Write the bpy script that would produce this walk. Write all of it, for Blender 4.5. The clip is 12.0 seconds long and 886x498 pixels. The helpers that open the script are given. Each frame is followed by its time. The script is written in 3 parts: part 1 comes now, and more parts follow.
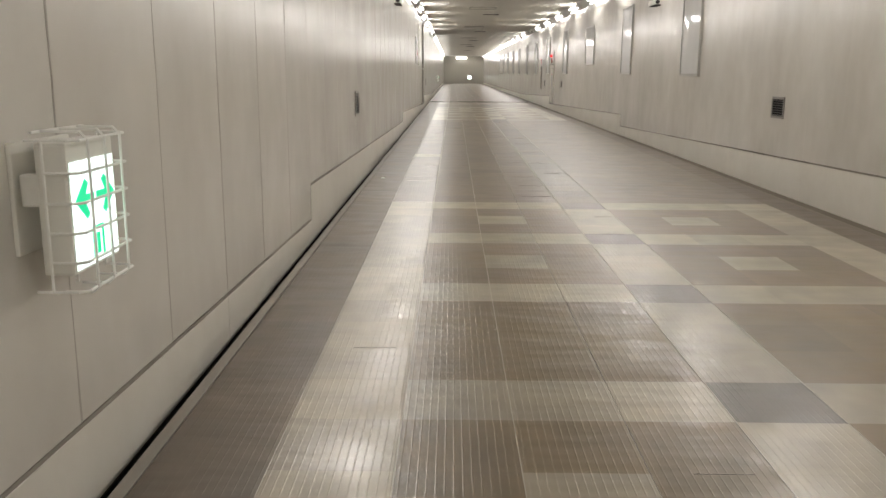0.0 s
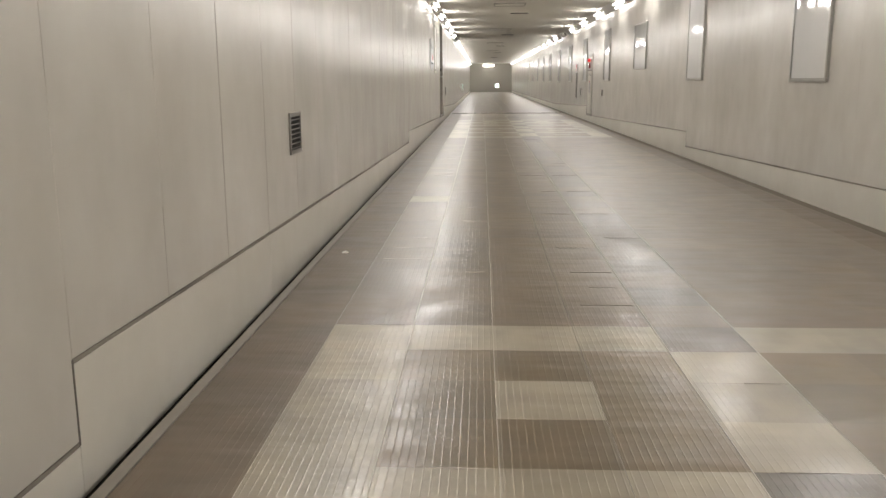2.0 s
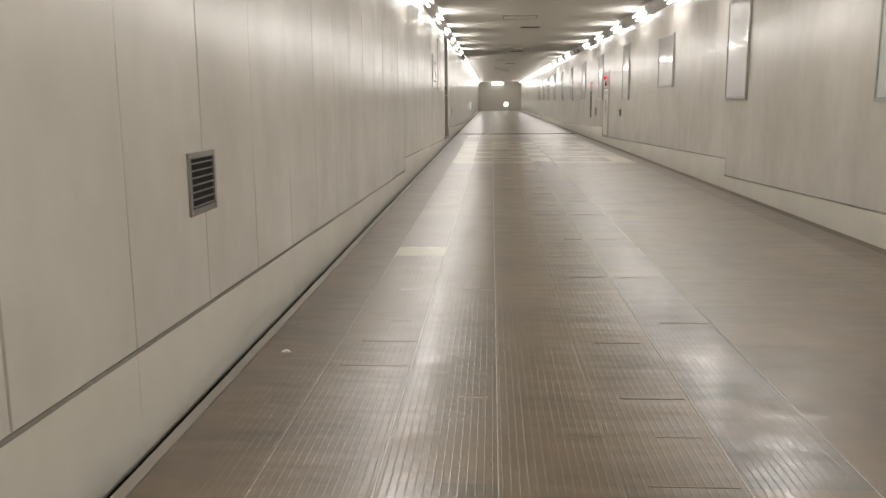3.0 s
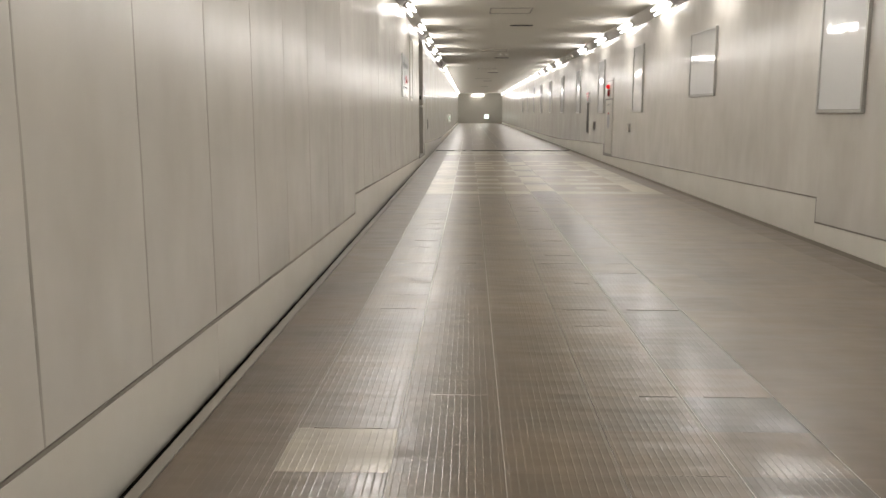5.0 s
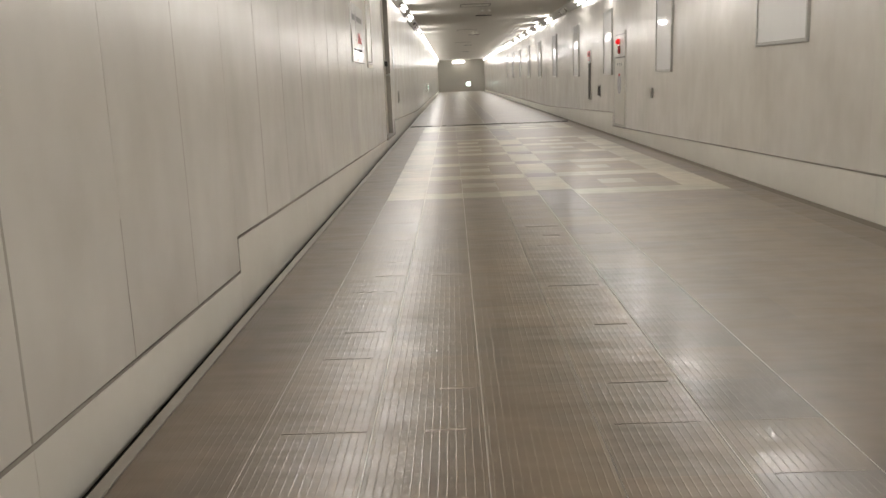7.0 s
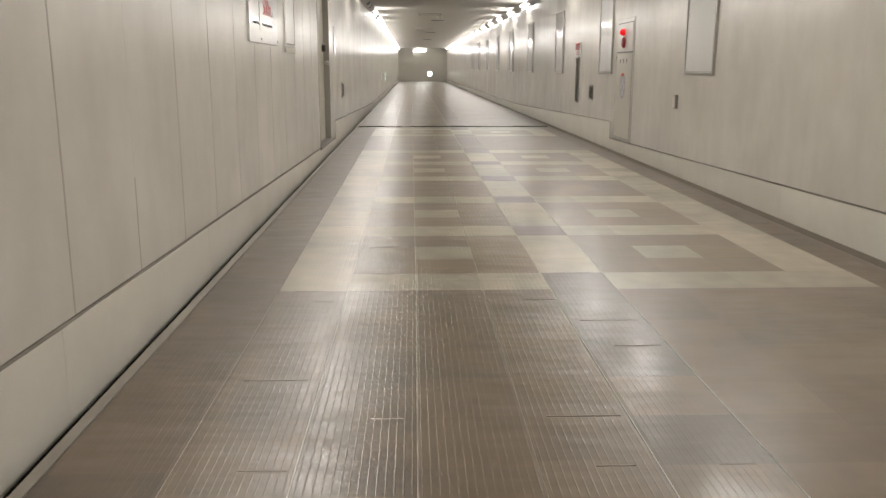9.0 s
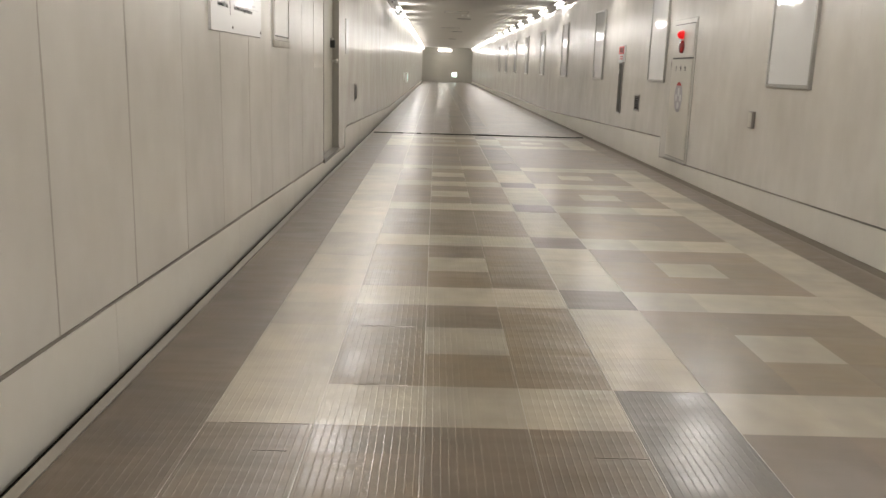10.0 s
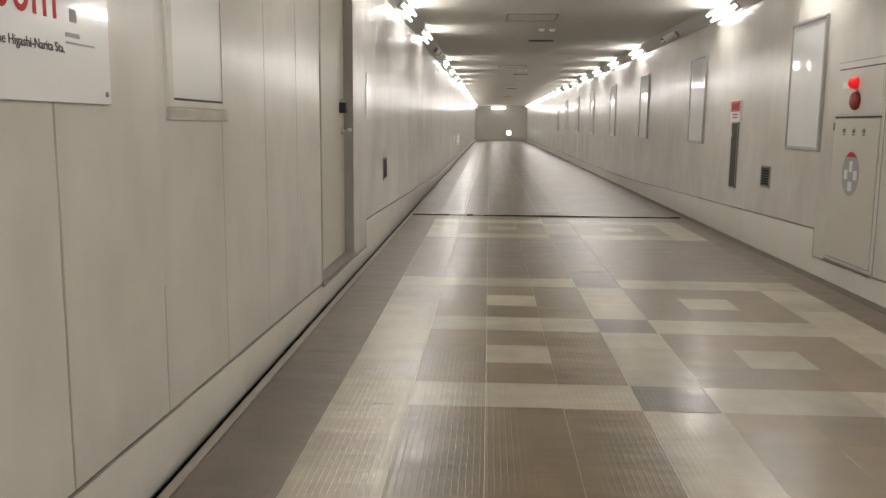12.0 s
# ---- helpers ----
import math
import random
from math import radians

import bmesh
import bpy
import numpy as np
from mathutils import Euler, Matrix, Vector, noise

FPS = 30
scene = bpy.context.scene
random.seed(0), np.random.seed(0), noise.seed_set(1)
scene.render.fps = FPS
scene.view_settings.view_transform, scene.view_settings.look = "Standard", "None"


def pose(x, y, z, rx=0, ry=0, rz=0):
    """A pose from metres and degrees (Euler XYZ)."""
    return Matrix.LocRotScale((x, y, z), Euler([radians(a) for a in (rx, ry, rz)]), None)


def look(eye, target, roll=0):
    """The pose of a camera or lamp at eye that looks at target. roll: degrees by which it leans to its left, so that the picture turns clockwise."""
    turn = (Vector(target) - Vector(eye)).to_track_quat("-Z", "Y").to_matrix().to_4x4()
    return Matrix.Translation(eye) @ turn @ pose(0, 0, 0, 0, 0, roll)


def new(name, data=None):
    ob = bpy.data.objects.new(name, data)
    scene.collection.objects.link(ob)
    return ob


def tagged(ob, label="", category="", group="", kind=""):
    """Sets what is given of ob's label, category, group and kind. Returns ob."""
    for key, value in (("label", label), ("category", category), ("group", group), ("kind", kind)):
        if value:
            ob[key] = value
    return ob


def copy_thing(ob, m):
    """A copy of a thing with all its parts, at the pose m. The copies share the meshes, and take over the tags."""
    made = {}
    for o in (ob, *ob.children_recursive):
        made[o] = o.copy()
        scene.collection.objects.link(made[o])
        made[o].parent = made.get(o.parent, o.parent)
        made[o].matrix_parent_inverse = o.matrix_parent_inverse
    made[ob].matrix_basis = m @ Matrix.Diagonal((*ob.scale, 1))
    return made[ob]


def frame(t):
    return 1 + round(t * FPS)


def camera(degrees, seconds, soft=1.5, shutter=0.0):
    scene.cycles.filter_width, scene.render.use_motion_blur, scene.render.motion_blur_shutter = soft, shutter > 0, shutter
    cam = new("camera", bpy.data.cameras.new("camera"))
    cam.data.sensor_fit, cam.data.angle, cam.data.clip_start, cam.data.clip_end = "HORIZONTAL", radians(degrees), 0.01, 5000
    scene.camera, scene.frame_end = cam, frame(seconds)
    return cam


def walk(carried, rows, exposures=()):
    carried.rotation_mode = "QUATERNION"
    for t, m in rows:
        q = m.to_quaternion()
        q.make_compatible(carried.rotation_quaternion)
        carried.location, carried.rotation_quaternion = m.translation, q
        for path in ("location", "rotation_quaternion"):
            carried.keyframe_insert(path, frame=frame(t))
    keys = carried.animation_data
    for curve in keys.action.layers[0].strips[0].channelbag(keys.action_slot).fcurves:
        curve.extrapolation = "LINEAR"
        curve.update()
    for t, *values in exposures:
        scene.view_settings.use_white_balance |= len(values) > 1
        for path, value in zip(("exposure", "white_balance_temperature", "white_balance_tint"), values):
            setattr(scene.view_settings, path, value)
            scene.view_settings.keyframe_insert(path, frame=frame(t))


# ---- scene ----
cam = camera(55.8, 12.0)
PATH = [
    (0, (-0.227, 1.78, 1.222), (-0.247, 3.737, 0.81), 0.3),
    (0.5, (-0.196, 2.783, 1.23), (-0.221, 4.739, 0.814), 0.4),
    (1, (-0.151, 3.752, 1.249), (-0.183, 5.713, 0.859), 0.6),
    (1.5, (-0.128, 4.763, 1.236), (-0.18, 6.727, 0.866), 0.5),
    (2, (-0.063, 5.707, 1.216), (-0.152, 7.666, 0.823), -0.3),
    (2.5, (-0.02, 6.688, 1.218), (-0.121, 8.647, 0.828), -0.1),
    (3, (-0.03, 7.649, 1.234), (-0.141, 9.615, 0.883), -0.4),
    (3.5, (-0.047, 8.645, 1.256), (-0.137, 10.62, 0.954), -0.4),
    (3.7, (-0.035, 9.025, 1.22), (-0.118, 11.002, 0.928), -0.6),
    (5.3, (-0.149, 12.148, 1.236), (-0.207, 14.118, 0.896), 0.0),
    (5.5, (-0.161, 12.558, 1.258), (-0.227, 14.526, 0.907), -0.5),
    (6, (-0.137, 13.547, 1.257), (-0.206, 15.512, 0.895), -1.6),
    (6.5, (-0.117, 14.552, 1.233), (-0.168, 16.516, 0.862), -2.0),
    (7, (-0.061, 15.512, 1.22), (-0.093, 17.472, 0.824), -2.2),
    (8.8, (-0.005, 19.048, 1.288), (0.056, 21.002, 0.869), -0.2),
    (9, (0.014, 19.422, 1.284), (0.086, 21.375, 0.861), 0.1),
    (9.5, (0.029, 20.352, 1.314), (0.092, 22.306, 0.892), 1.4),
    (10, (0.051, 21.293, 1.309), (0.078, 23.247, 0.886), 1.7),
    (10.5, (0.051, 22.265, 1.313), (0.038, 24.222, 0.902), 1.8),
    (11, (0.076, 23.222, 1.312), (0.046, 25.183, 0.917), 1.6),
    (11.5, (0.064, 24.114, 1.361), (0.004, 26.082, 1.014), 1.2),
    (12, (0.03, 24.959, 1.434), (-0.077, 26.935, 1.139), 0.5),
]
walk(cam, [(t, look(eye, target, roll)) for t, eye, target, roll in PATH],
     exposures=((0, 0.0), (1.5, 0.05), (5.5, 0.02), (9, 0.1), (11, 0.02), (12, -0.08)))

# ---- world and exposure: a closed passage lit by its own tubes ----
world = bpy.data.worlds.new("world")
world.use_nodes = True
world.node_tree.nodes["Background"].inputs["Color"].default_value = (0.02, 0.02, 0.02, 1)
world.node_tree.nodes["Background"].inputs["Strength"].default_value = 0.1
scene.world = world

TUBE_POWER = 19.0     # radiance of the lit tubes
LAMP_WATTS = 15.2     # light thrown forward by each fixture

# ---- plan, in metres ----
XL, XR = -1.30, 3.40            # wall faces
Y0, Y1 = -10.0, 102.0           # ends of the passage
ZC, ZW = 3.17, 2.99             # ceiling, top of the walls
TILE = 0.4
STEPS_L = [-10.0, -4.0, 8.08, 20.17, 33.97, 46.0, 102.0]
STEPS_R = [-10.0, -4.0, 8.08, 20.10, 33.76, 46.0, 102.0]
DOOR_Y0, DOOR_Y1, DOOR_Z0, DOOR_Z1 = 31.53, 33.14, 0.155, 2.96


# ---- materials ----
def mat(name, color, rough=0.5, metal=0.0, dark=None, grain=30.0, stain=1.2, amount=0.5,
        stretch=(1, 1, 1), vary=0.0, coat=0.0, detail=2, spec=0.5, streak=0.0, wave=0.0):
    m = bpy.data.materials.new(name)
    m.use_nodes = True
    nt = m.node_tree
    n, l = nt.nodes, nt.links
    bsdf = n["Principled BSDF"]
    bsdf.inputs["Metallic"].default_value = metal
    bsdf.inputs["Roughness"].default_value = rough
    bsdf.inputs["Specular IOR Level"].default_value = spec
    bsdf.inputs["Coat Weight"].default_value = coat
    geo = n.new("ShaderNodeNewGeometry")
    mp = n.new("ShaderNodeMapping")
    mp.inputs["Scale"].default_value = stretch
    l.new(geo.outputs["Position"], mp.inputs["Vector"])
    big = n.new("ShaderNodeTexNoise")
    big.inputs["Scale"].default_value, big.inputs["Detail"].default_value = stain, detail
    small = n.new("ShaderNodeTexNoise")
    small.inputs["Scale"].default_value, small.inputs["Detail"].default_value = grain, detail
    for t in (big, small):
        l.new(mp.outputs["Vector"], t.inputs["Vector"])
    mix1 = n.new("ShaderNodeMath")
    mix1.operation = "MULTIPLY_ADD"
    mix1.inputs[1].default_value = 0.35
    l.new(small.outputs["Fac"], mix1.inputs[0])
    l.new(big.outputs["Fac"], mix1.inputs[2])
    rng = n.new("ShaderNodeMapRange")
    rng.inputs["From Min"].default_value, rng.inputs["From Max"].default_value = 0.15, 1.2
    rng.inputs["To Max"].default_value = amount
    l.new(mix1.outputs[0], rng.inputs["Value"])
    cm = n.new("ShaderNodeMix")
    cm.data_type = "RGBA"
    cm.inputs[6].default_value = (*color, 1)
    cm.inputs[7].default_value = (*(dark or tuple(c * 0.7 for c in color)), 1)
    l.new(rng.outputs[0], cm.inputs[0])
    out = cm.outputs[2]
    if streak:
        mp2 = n.new("ShaderNodeMapping")
        mp2.inputs["Scale"].default_value = (6, 6, 0.35)
        l.new(geo.outputs["Position"], mp2.inputs["Vector"])
        st = n.new("ShaderNodeTexNoise")
        st.inputs["Scale"].default_value, st.inputs["Detail"].default_value = 1.0, 2
        l.new(mp2.outputs[0], st.inputs["Vector"])
        r2 = n.new("ShaderNodeMapRange")
        r2.inputs["From Min"].default_value, r2.inputs["From Max"].default_value = 0.5, 0.78
        r2.inputs["To Max"].default_value = streak
        l.new(st.outputs["Fac"], r2.inputs["Value"])
        c2 = n.new("ShaderNodeMix")
        c2.data_type = "RGBA"
        c2.inputs[7].default_value = (color[0] * 0.72, color[1] * 0.68, color[2] * 0.58, 1)
        l.new(r2.outputs[0], c2.inputs[0])
        l.new(out, c2.inputs[6])
        out = c2.outputs[2]
    if vary:
        hsv = n.new("ShaderNodeHueSaturation")
        vr = n.new("ShaderNodeMapRange")
        vr.inputs["To Min"].default_value, vr.inputs["To Max"].default_value = 1 - vary, 1 + vary
        oi = n.new("ShaderNodeObjectInfo")
        l.new(oi.outputs["Random"], vr.inputs["Value"])
        l.new(vr.outputs[0], hsv.inputs["Value"])
        l.new(out, hsv.inputs["Color"])
        out = hsv.outputs[0]
    l.new(out, bsdf.inputs["Base Color"])
    if wave:
        mp3 = n.new("ShaderNodeMapping")
        mp3.inputs["Scale"].default_value = (1, 3, 0.5)
        l.new(geo.outputs["Position"], mp3.inputs["Vector"])
        wn = n.new("ShaderNodeTexNoise")
        wn.inputs["Scale"].default_value, wn.inputs["Detail"].default_value = 1.0, 1
        l.new(mp3.outputs[0], wn.inputs["Vector"])
        b = n.new("ShaderNodeBump")
        b.inputs["Strength"].default_value, b.inputs["Distance"].default_value = 1.0, wave
        l.new(wn.outputs["Fac"], b.inputs["Height"])
        l.new(b.outputs[0], bsdf.inputs["Normal"])
    return m


def glow(name, color, strength):
    m = bpy.data.materials.new(name)
    m.use_nodes = True
    b = m.node_tree.nodes["Principled BSDF"]
    b.inputs["Base Color"].default_value = (*color, 1)
    b.inputs["Emission Color"].default_value = (*color, 1)
    b.inputs["Emission Strength"].default_value = strength
    return m


M_WALL = mat("painted_steel_panel", (0.785, 0.757, 0.703), 0.235, dark=(0.52, 0.485, 0.425), grain=5, stain=1.6, amount=1.0, detail=3,
             wave=0.004, stretch=(1, 1, 0.6), vary=0.025, streak=0.02)
M_KICK = mat("painted_kick_panel", (0.82, 0.79, 0.72), 0.36, dark=(0.60, 0.56, 0.48), grain=10, stain=1.8, amount=0.65, detail=4, wave=0.002, vary=0.02)
M_SEAM = mat("dark_caulk", (0.16, 0.145, 0.12), 0.8, grain=20, stain=3, amount=0.7)
M_CAULK = mat("dirty_filler", (0.38, 0.35, 0.30), 0.75, dark=(0.17, 0.15, 0.12), grain=9, stain=2.5, amount=1.0, detail=4)
M_SMEAR = mat("smeared_sealant", (0.50, 0.47, 0.41), 0.6, dark=(0.27, 0.24, 0.20), grain=9, stain=2.2, amount=0.9, detail=4)
M_CEIL = mat("ceiling_board", (0.70, 0.68, 0.62), 0.7, dark=(0.6, 0.58, 0.52), grain=6, stain=0.6, amount=0.5)
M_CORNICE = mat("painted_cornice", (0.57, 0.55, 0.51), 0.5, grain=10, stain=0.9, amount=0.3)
M_WHITE = mat("white_enamel", (0.8, 0.79, 0.75), 0.35, grain=30, stain=4, amount=0.15)
M_STEEL = mat("stainless_steel", (0.55, 0.54, 0.51), 0.32, metal=1.0, grain=60, stain=3, amount=0.3, stretch=(1, 1, 8))
M_GREYSTEEL = mat("grey_steel", (0.30, 0.28, 0.255), 0.45, metal=0.6, grain=40, stain=4, amount=0.4)
M_OLIVE = mat("dark_recess", (0.075, 0.07, 0.055), 0.7, grain=15, stain=3, amount=0.5)
M_DARK = mat("dark_void", (0.02, 0.018, 0.016), 0.9, grain=10, stain=2, amount=0.4)
# rubber and dark fittings; also the black put in for shade in the west gutter
M_BLACK = mat("black_rubber_and_shade", (0.025, 0.023, 0.02), 0.7, grain=20, stain=3, amount=0.4)
M_DOOR = mat("painted_door", (0.60, 0.57, 0.50), 0.38, dark=(0.5, 0.47, 0.4), grain=9, stain=0.8, amount=0.5, wave=0.003)
M_JAMB = mat("painted_jamb", (0.33, 0.31, 0.27), 0.45, grain=12, stain=2, amount=0.5)
M_BOARD = mat("white_board", (0.82, 0.82, 0.81), 0.05, grain=20, stain=2, amount=0.08, wave=0.006)
M_ALU = mat("aluminium_frame", (0.46, 0.45, 0.42), 0.35, metal=0.9, grain=60, stain=4, amount=0.3)
M_SIGN = mat("sign_plate", (0.88, 0.875, 0.86), 0.2, grain=20, stain=2, amount=0.08, coat=0.3)
M_RED = mat("red_paint", (0.52, 0.015, 0.015), 0.5, grain=20, stain=3, amount=0.3)
M_DARKRED = mat("dark_red_plastic", (0.28, 0.012, 0.012), 0.25, grain=20, stain=3, amount=0.3)
M_INK = mat("black_ink", (0.03, 0.03, 0.03), 0.5, grain=30, stain=4, amount=0.2)
M_GREYINK = mat("grey_ink", (0.36, 0.34, 0.36), 0.5, grain=30, stain=4, amount=0.2)
M_CREAM = mat("cream_plastic", (0.88, 0.86, 0.79), 0.4, grain=20, stain=5, amount=0.5)
M_WIRE = mat("white_coated_wire", (0.92, 0.91, 0.86), 0.35, grain=40, stain=8, amount=0.25)
M_GREEN = glow("lit_green_film", (0.01, 0.62, 0.28), 0.9)
M_STRIP = mat("edge_strip", (0.27, 0.24, 0.20), 0.5, grain=30, stain=3, amount=0.6)
M_GROUT = mat("worn_floor_edge", (0.165, 0.132, 0.097), 0.5, grain=20, stain=2, amount=0.6, detail=4)
M_WELD = mat("pale_seam", (0.54, 0.50, 0.43), 0.35, dark=(0.36, 0.32, 0.27), grain=5, stain=0.8, amount=0.7)
M_GUTTER = mat("gutter_brown", (0.15, 0.122, 0.09), 0.7, grain=14, stain=2, amount=0.6)
M_END = mat("end_wall_paint", (0.42, 0.40, 0.345), 0.5, grain=8, stain=0.8, amount=0.4)
M_BRUSHED = mat("brushed_panel", (0.66, 0.64, 0.60), 0.3, metal=0.55, grain=40, stain=2, amount=0.2, stretch=(1, 1, 0.1))
M_SILL = mat("worn_sill", (0.55, 0.52, 0.45), 0.5, dark=(0.3, 0.27, 0.22), grain=12, stain=5, amount=0.8)
M_TUBE = glow("fluorescent_tube", (1.0, 0.972, 0.946), TUBE_POWER)
M_FACE = glow("lit_sign_face", (0.84, 1.0, 0.95), 1.5)
M_ENDSIGN = glow("far_lit_sign", (0.8, 1.0, 0.9), 4.0)
M_REDLAMP = glow("red_lamp_lens", (0.75, 0.008, 0.01), 0.6)


def tile_mat(name, color, rough, gloss, island):
    """Worn glossy vinyl: cloudy stains, scuffs, tile-to-tile tone, polished patches, uneven bed."""
    m = bpy.data.materials.new(name)
    m.use_nodes = True
    n, l = m.node_tree.nodes, m.node_tree.links
    bsdf = n["Principled BSDF"]
    bsdf.inputs["Specular IOR Level"].default_value = 0.75
    geo = n.new("ShaderNodeNewGeometry")

    def noise(scale, stretch, detail, rgh=0.55):
        mp = n.new("ShaderNodeMapping")
        mp.inputs["Scale"].default_value = stretch
        l.new(geo.outputs["Position"], mp.inputs["Vector"])
        t = n.new("ShaderNodeTexNoise")
        t.inputs["Scale"].default_value, t.inputs["Detail"].default_value = scale, detail
        t.inputs["Roughness"].default_value = rgh
        l.new(mp.outputs[0], t.inputs["Vector"])
        return t.outputs["Fac"]

    def madd(a, k, c):
        q = n.new("ShaderNodeMath")
        q.operation = "MULTIPLY_ADD"
        q.inputs[1].default_value = k
        l.new(a, q.inputs[0])
        if isinstance(c, float):
            q.inputs[2].default_value = c
        else:
            l.new(c, q.inputs[2])
        return q.outputs[0]

    cloud = noise(1.5, (1, 0.8, 1), 1, 0.4)
    scuff = noise(5.0, (1.3, 0.9, 1), 1, 0.4)
    grain = noise(28.0, (1, 0.5, 1), 1)
    value = madd(cloud, 0.65, madd(scuff, 0.5, madd(grain, 0.05, 0.27)))
    if island:
        rnd = geo.outputs["Random Per Island"]
    else:
        rnd = n.new("ShaderNodeObjectInfo").outputs["Random"]
    value = madd(rnd, 0.30, value)
    tint = noise(2.1, (1, 1, 1), 3)
    hsv = n.new("ShaderNodeHueSaturation")
    hsv.inputs["Color"].default_value = (*color, 1)
    l.new(madd(tint, 0.25, 0.875), hsv.inputs["Saturation"])
    l.new(value, hsv.inputs["Value"])
    l.new(hsv.outputs[0], bsdf.inputs["Base Color"])
    # patches of wear, longer across the passage than along it, dull or polish the surface
    wear = noise(1.0, (2.4, 8.0, 1), 2, 0.6)
    rr = n.new("ShaderNodeMapRange")
    rr.inputs["From Min"].default_value, rr.inputs["From Max"].default_value = 0.35, 0.75
    rr.inputs["To Min"].default_value, rr.inputs["To Max"].default_value = rough, rough + 0.12
    l.new(madd(rnd, 0.12, wear), rr.inputs["Value"])
    l.new(rr.outputs[0], bsdf.inputs["Roughness"])
    polish = n.new("ShaderNodeMapRange")
    polish.inputs["From Min"].default_value, polish.inputs["From Max"].default_value = 0.35, 0.70
    polish.inputs["To Min"].default_value, polish.inputs["To Max"].default_value = 0.68 * gloss, 0.15 * gloss
    l.new(madd(rnd, 0.12, wear), polish.inputs["Value"])
    l.new(polish.outputs[0], bsdf.inputs["Coat Weight"])
    bsdf.inputs["Coat Roughness"].default_value = 0.21
    normal = None
    for scale, dist in (((1.6, 4.2, 1), 0.008), ((2.6, 9.0, 1), 0.0012)):
        b = n.new("ShaderNodeBump")
        b.inputs["Strength"].default_value, b.inputs["Distance"].default_value = 1.0, dist
        l.new(noise(1.0, scale, 2), b.inputs["Height"])
        if normal:
            l.new(normal, b.inputs["Normal"])
        normal = b.outputs[0]
    l.new(normal, bsdf.inputs["Normal"])
    l.new(normal, bsdf.inputs["Coat Normal"])
    return m


TILE_COLORS = {
    "light": ((0.312, 0.268, 0.196), 0.285, 1.0),
    "brown": ((0.148, 0.105, 0.054), 0.285, 1.0),
    "mid": ((0.130, 0.094, 0.057), 0.285, 1.0),
    "grey": ((0.088, 0.068, 0.048), 0.285, 1.0),
    "taupe": ((0.132, 0.095, 0.060), 0.30, 0.7),
    "edge": ((0.108, 0.077, 0.047), 0.36, 0.3),
}
M_TILES = {k: tile_mat("floor_tile_" + k, *c, False) for k, c in TILE_COLORS.items()}
M_TILES_FAR = {k: tile_mat("floor_tile_far_" + k, *c, True) for k, c in TILE_COLORS.items()}


# ---- mesh helpers ----
def box(bm, x0, x1, y0, y1, z0, z1, bevel=0.0):
    vs = [bm.verts.new((x, y, z)) for x in (x0, x1) for y in (y0, y1) for z in (z0, z1)]
    fs = [bm.faces.new([vs[i] for i in f]) for f in
          ((0, 1, 3, 2), (4, 6, 7, 5), (0, 4, 5, 1), (2, 3, 7, 6), (0, 2, 6, 4), (1, 5, 7, 3))]
    if bevel:
        edges = {e for f in fs for e in f.edges}
        bmesh.ops.bevel(bm, geom=list(edges), offset=bevel, segments=2, affect="EDGES", profile=0.6)
    return bm


def rod(bm, a, b, r, sides=10):
    a, b = Vector(a), Vector(b)
    d = b - a
    q = d.to_track_quat("Z", "Y").to_matrix()
    rings = []
    for p in (a, b):
        rings.append([bm.verts.new(p + q @ Vector((r * math.cos(2 * math.pi * i / sides), r * math.sin(2 * math.pi * i / sides), 0))) for i in range(sides)])
    for i in range(sides):
        j = (i + 1) % sides
        bm.faces.new((rings[0][i], rings[0][j], rings[1][j], rings[1][i]))
    bm.faces.new(list(reversed(rings[0])))
    bm.faces.new(rings[1])
    return bm


def extrude_profile(bm, pts, y0, y1):
    """Prism along y of a closed outline of (x, z)."""
    a = [bm.verts.new((x, y0, z)) for x, z in pts]
    b = [bm.verts.new((x, y1, z)) for x, z in pts]
    for i in range(len(pts)):
        j = (i + 1) % len(pts)
        bm.faces.new((a[i], a[j], b[j], b[i]))
    bm.faces.new(list(reversed(a)))
    bm.faces.new(b)
    return bm


def lathe(bm, centre, axis, prof, sides=20):
    """Turned shape: prof is (along, radius) pairs from base to tip."""
    q = Vector(axis).to_track_quat("Z", "Y").to_matrix()
    rings = []
    for h, r in prof:
        rings.append([bm.verts.new(Vector(centre) + q @ Vector((r * math.cos(2 * math.pi * i / sides), r * math.sin(2 * math.pi * i / sides), h))) for i in range(sides)])
    for k in range(len(rings) - 1):
        for i in range(sides):
            j = (i + 1) % sides
            bm.faces.new((rings[k][i], rings[k][j], rings[k + 1][j], rings[k + 1][i]))
    bm.faces.new(list(reversed(rings[0])))
    bm.faces.new(rings[-1])
    return bm


def mesh_of(name, bm, material, smooth=False):
    bmesh.ops.recalc_face_normals(bm, faces=bm.faces[:])
    me = bpy.data.meshes.new(name)
    bm.to_mesh(me)
    bm.free()
    me.materials.append(material)
    if smooth:
        for p in me.polygons:
            p.use_smooth = True
    return me


def part(name, bm, material, parent=None, label="", smooth=False):
    ob = new(name, mesh_of(name, bm, material, smooth))
    if parent:
        ob.parent = parent
    if label:
        ob["label"] = label
    return ob


def B(*a, bevel=0.0):
    return box(bmesh.new(), *a, bevel=bevel)


def base(name, x, y, z, label, category, group="", kind=""):
    return tagged(new_at(name, x, y, z), label, category, group, kind)


def new_at(name, x, y, z):
    ob = new(name)
    ob.empty_display_size = 0.1
    ob.location = (x, y, z)
    return ob


